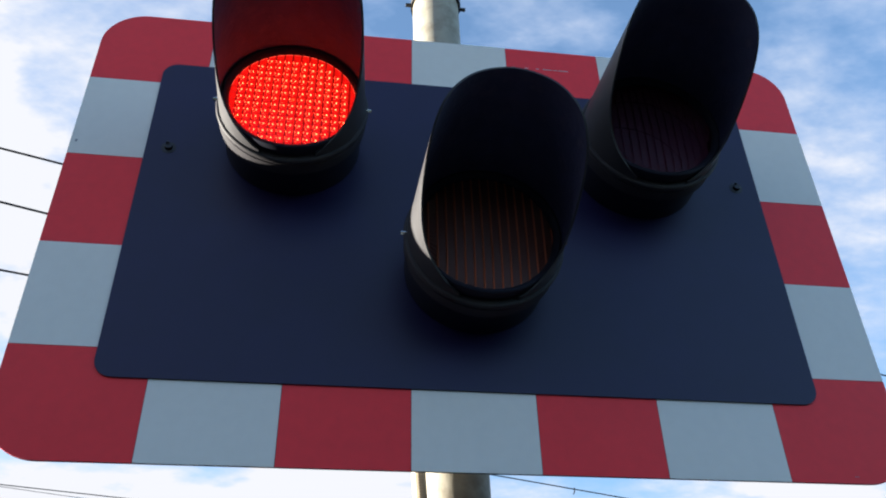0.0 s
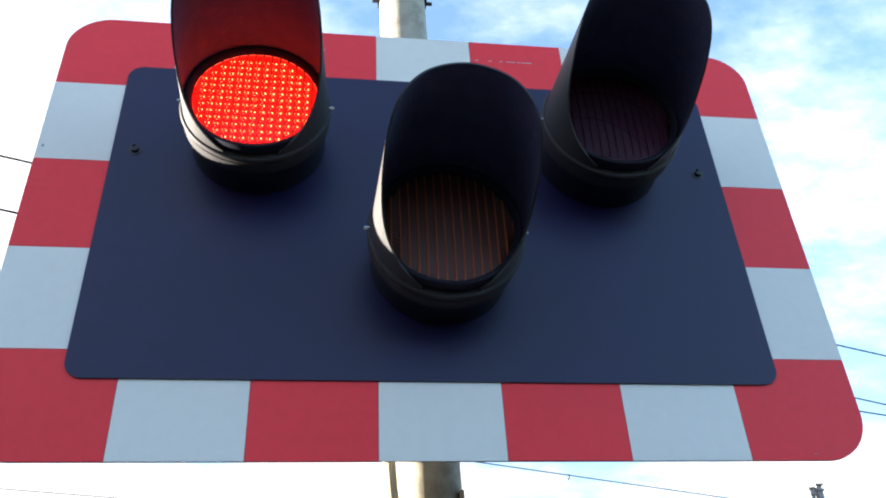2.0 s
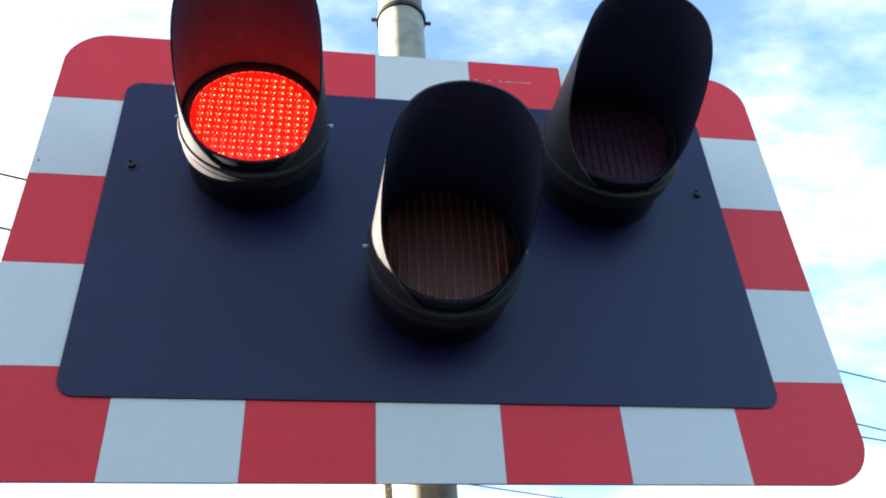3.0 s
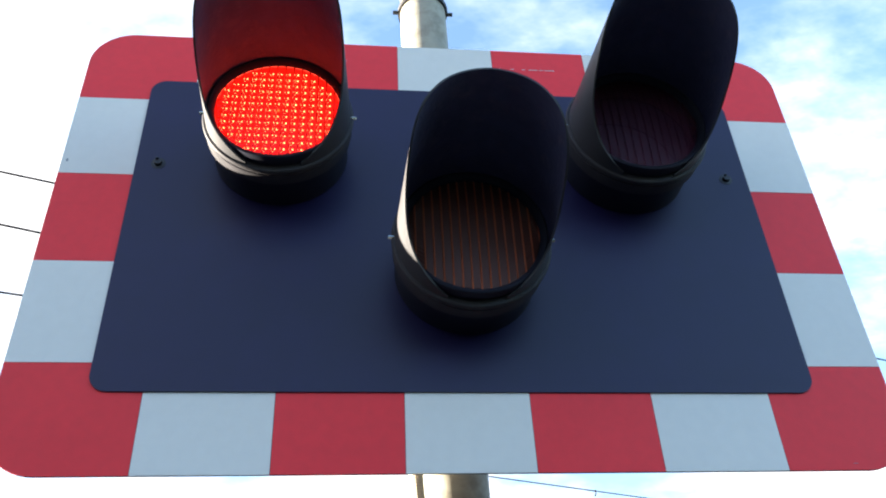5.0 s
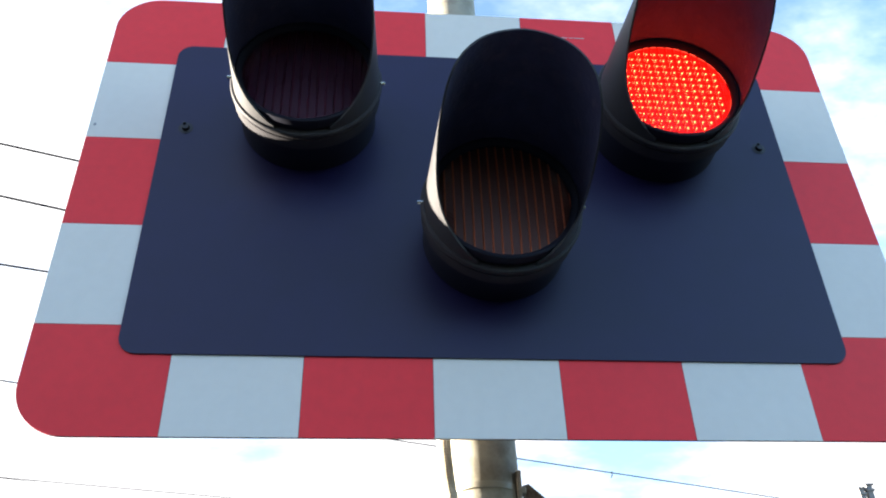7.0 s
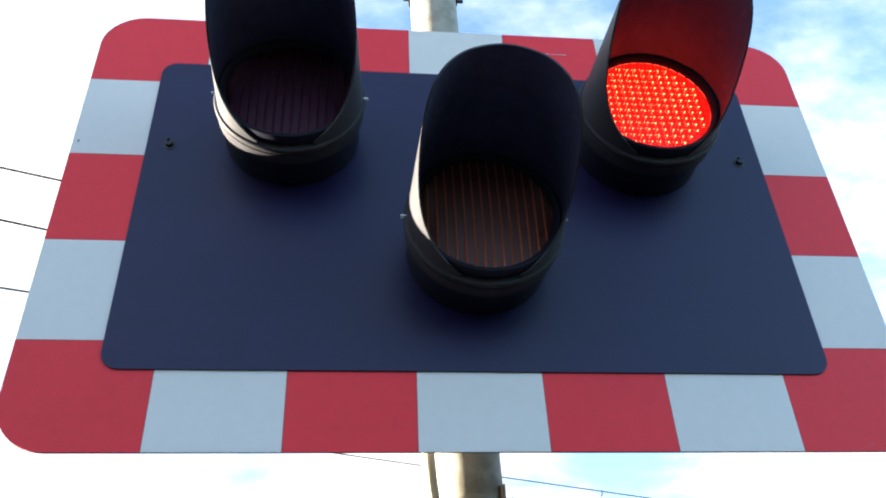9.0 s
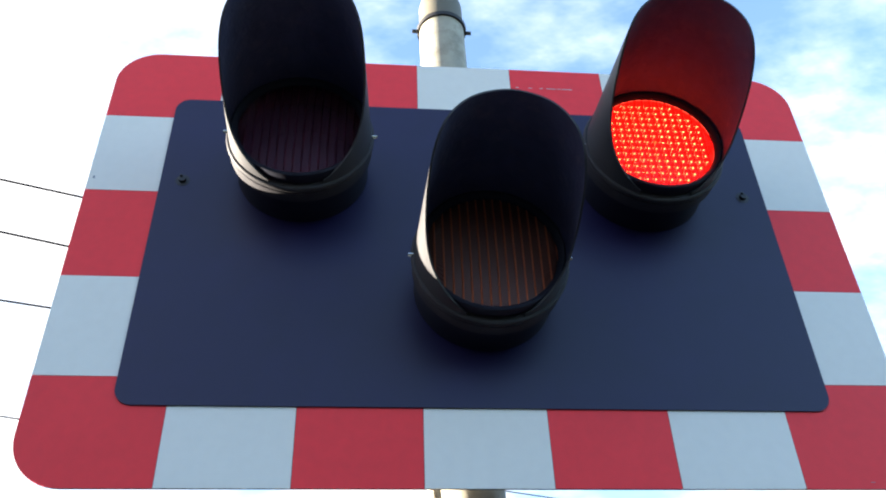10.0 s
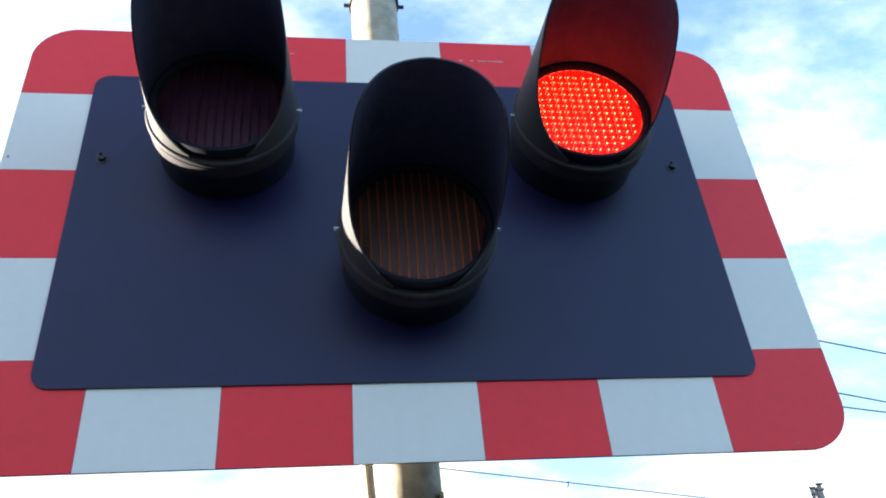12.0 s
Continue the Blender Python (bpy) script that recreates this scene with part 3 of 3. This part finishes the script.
def build_warning_box():
    unit = thing("warning_light", 0.168, 0.152, 2.116, "faded red plastic lamp body with a dirty grey mounting plate", "warning lamp", ry=27)
    part("mounting_plate", box(-0.006, 0.004, -0.032, 0.032, -0.125, 0.0, 0.003), GREY_PLATE, unit, "dirty grey mounting plate")
    bm = box(0.004, 0.072, -0.028, 0.028, -0.118, -0.008, 0.006)
    part("body", bm, RED_PLASTIC, unit, "faded red plastic body", smooth=True)
    part("plate_bolt", tube([(-0.012, -0.012, -0.034), (-0.009, -0.012, -0.034), (-0.005, -0.012, -0.034)], 0.0035, 8), BOLT_DARK, unit)


build_conduit()
build_bracket()
build_warning_box()

# ---- overhead line ----


def build_wire(a, b, radius, before, after, sag=0.0, droppers=()):
    """A wire through two places, carried on past both."""
    a, b = Vector(a), Vector(b)
    d = (b - a).normalized()
    start, stop = a - d * before, b + d * after
    pts = []
    for k in range(33):
        u = k / 32
        p = start.lerp(stop, u)
        p.z -= sag * 4 * u * (1 - u)
        pts.append(p)
    wire = thing("overhead_wire", 0, 0, 0, "thin dark overhead line wire across the sky", "wire", "overhead wires")
    part("cable", tube(pts, radius, 6), WIRE, wire)
    for u, drop in droppers:
        p = a.lerp(b, u)
        part("dropper_clip", tube([p + Vector((0, 0, 0.02)), p - Vector((0, 0, drop / 2)), p - Vector((0.02, 0, drop))], 0.008, 6), WIRE, wire)


build_wire((-3.318, 5.236, 7.040), (7.775, 8.973, 7.080), 0.0110, 24.99, 19.55)
build_wire((-3.038, 4.984, 6.243), (7.409, 8.848, 6.262), 0.0110, 25.55, 20.14)
build_wire((-2.879, 5.025, 5.596), (6.492, 7.707, 5.602), 0.0100, 25.09, 20.60)
build_wire((0.095, 9.05, 5.775), (7.83, 11.97, 5.778), 0.0085, 25, 0.25, droppers=((0.41, 0.07),))
build_wire((-4.590, 9.997, 5.582), (0.830, 11.561, 5.582), 0.0066, 25, 60)
build_wire((-3.982, 10.287, 5.580), (-0.790, 11.593, 5.580), 0.0038, 25, 60)


def build_utility_pole(x, y, ends):
    """A tapered wooden pole with a crossarm and an insulator for each wire that ends on it; ends: y and z of the wires."""
    pole = thing("utility_pole", x, y, 0, "weathered brown wooden pole carrying three wires", "pole", "wire poles")
    part("pole_shaft", upright(lathe([(0, 0.0), (0.15, 0.0), (0.13, 3.0), (0.11, 7.45), (0.06, 7.5), (0, 7.5)], 20)), POLE_WOOD, pole, smooth=True)
    for wy, wz in ends:
        dy = wy - y
        part("crossarm", box(-0.05, 0.05, min(dy, 0) - 0.2, max(dy, 0) + 0.2, wz - 0.20, wz - 0.09, 0.006), POLE_WOOD, pole)
        pin = upright(lathe([(0, wz - 0.092), (0.03, wz - 0.092), (0.045, wz - 0.05), (0.03, wz - 0.03), (0.04, wz + 0.012), (0, wz + 0.02)], 12))
        bmesh.ops.translate(pin, vec=(0, dy, 0), verts=pin.verts)
        part("insulator", pin, MAST_GREY, pole, "grey glazed insulator", smooth=True)


build_utility_pole(-27.0, -2.9, ((-2.74, 6.955), (-3.88, 6.197), (-1.88, 5.580)))
build_utility_pole(26.3, 14.8, ((15.22, 7.147), (15.84, 6.299), (13.38, 5.615)))


def build_mast():
    mast = thing("line_mast", 8.027, 12.07, 0, "pair of grey galvanised overhead line mast poles", "mast")
    for x, top, r in ((-0.075, 6.155, 0.044), (0.07, 6.216, 0.050)):
        pole = part("mast_pole", box(x - r, x + r, -r, r, 0, top, 0.012), MAST_GREY, mast)
        part("top_plate", box(x - r - 0.015, x + r + 0.03, -r - 0.02, r + 0.02, top, top + 0.025, 0.004), MAST_GREY, pole)
        part("insulator_clamp", box(x - r - 0.008, x + r + 0.022, -r - 0.02, r + 0.02, top - 0.10, top - 0.06, 0.006), MAST_GREY, pole)
        part("wire_clamp", box(x - r - 0.02, x + r + 0.02, -r - 0.03, r + 0.03, 5.765, 5.795, 0.006), BAND_STEEL, pole)
        part("foot", box(x - r - 0.03, x + r + 0.03, -r - 0.05, r + 0.05, 0, 0.03), MAST_GREY, pole)


build_mast()

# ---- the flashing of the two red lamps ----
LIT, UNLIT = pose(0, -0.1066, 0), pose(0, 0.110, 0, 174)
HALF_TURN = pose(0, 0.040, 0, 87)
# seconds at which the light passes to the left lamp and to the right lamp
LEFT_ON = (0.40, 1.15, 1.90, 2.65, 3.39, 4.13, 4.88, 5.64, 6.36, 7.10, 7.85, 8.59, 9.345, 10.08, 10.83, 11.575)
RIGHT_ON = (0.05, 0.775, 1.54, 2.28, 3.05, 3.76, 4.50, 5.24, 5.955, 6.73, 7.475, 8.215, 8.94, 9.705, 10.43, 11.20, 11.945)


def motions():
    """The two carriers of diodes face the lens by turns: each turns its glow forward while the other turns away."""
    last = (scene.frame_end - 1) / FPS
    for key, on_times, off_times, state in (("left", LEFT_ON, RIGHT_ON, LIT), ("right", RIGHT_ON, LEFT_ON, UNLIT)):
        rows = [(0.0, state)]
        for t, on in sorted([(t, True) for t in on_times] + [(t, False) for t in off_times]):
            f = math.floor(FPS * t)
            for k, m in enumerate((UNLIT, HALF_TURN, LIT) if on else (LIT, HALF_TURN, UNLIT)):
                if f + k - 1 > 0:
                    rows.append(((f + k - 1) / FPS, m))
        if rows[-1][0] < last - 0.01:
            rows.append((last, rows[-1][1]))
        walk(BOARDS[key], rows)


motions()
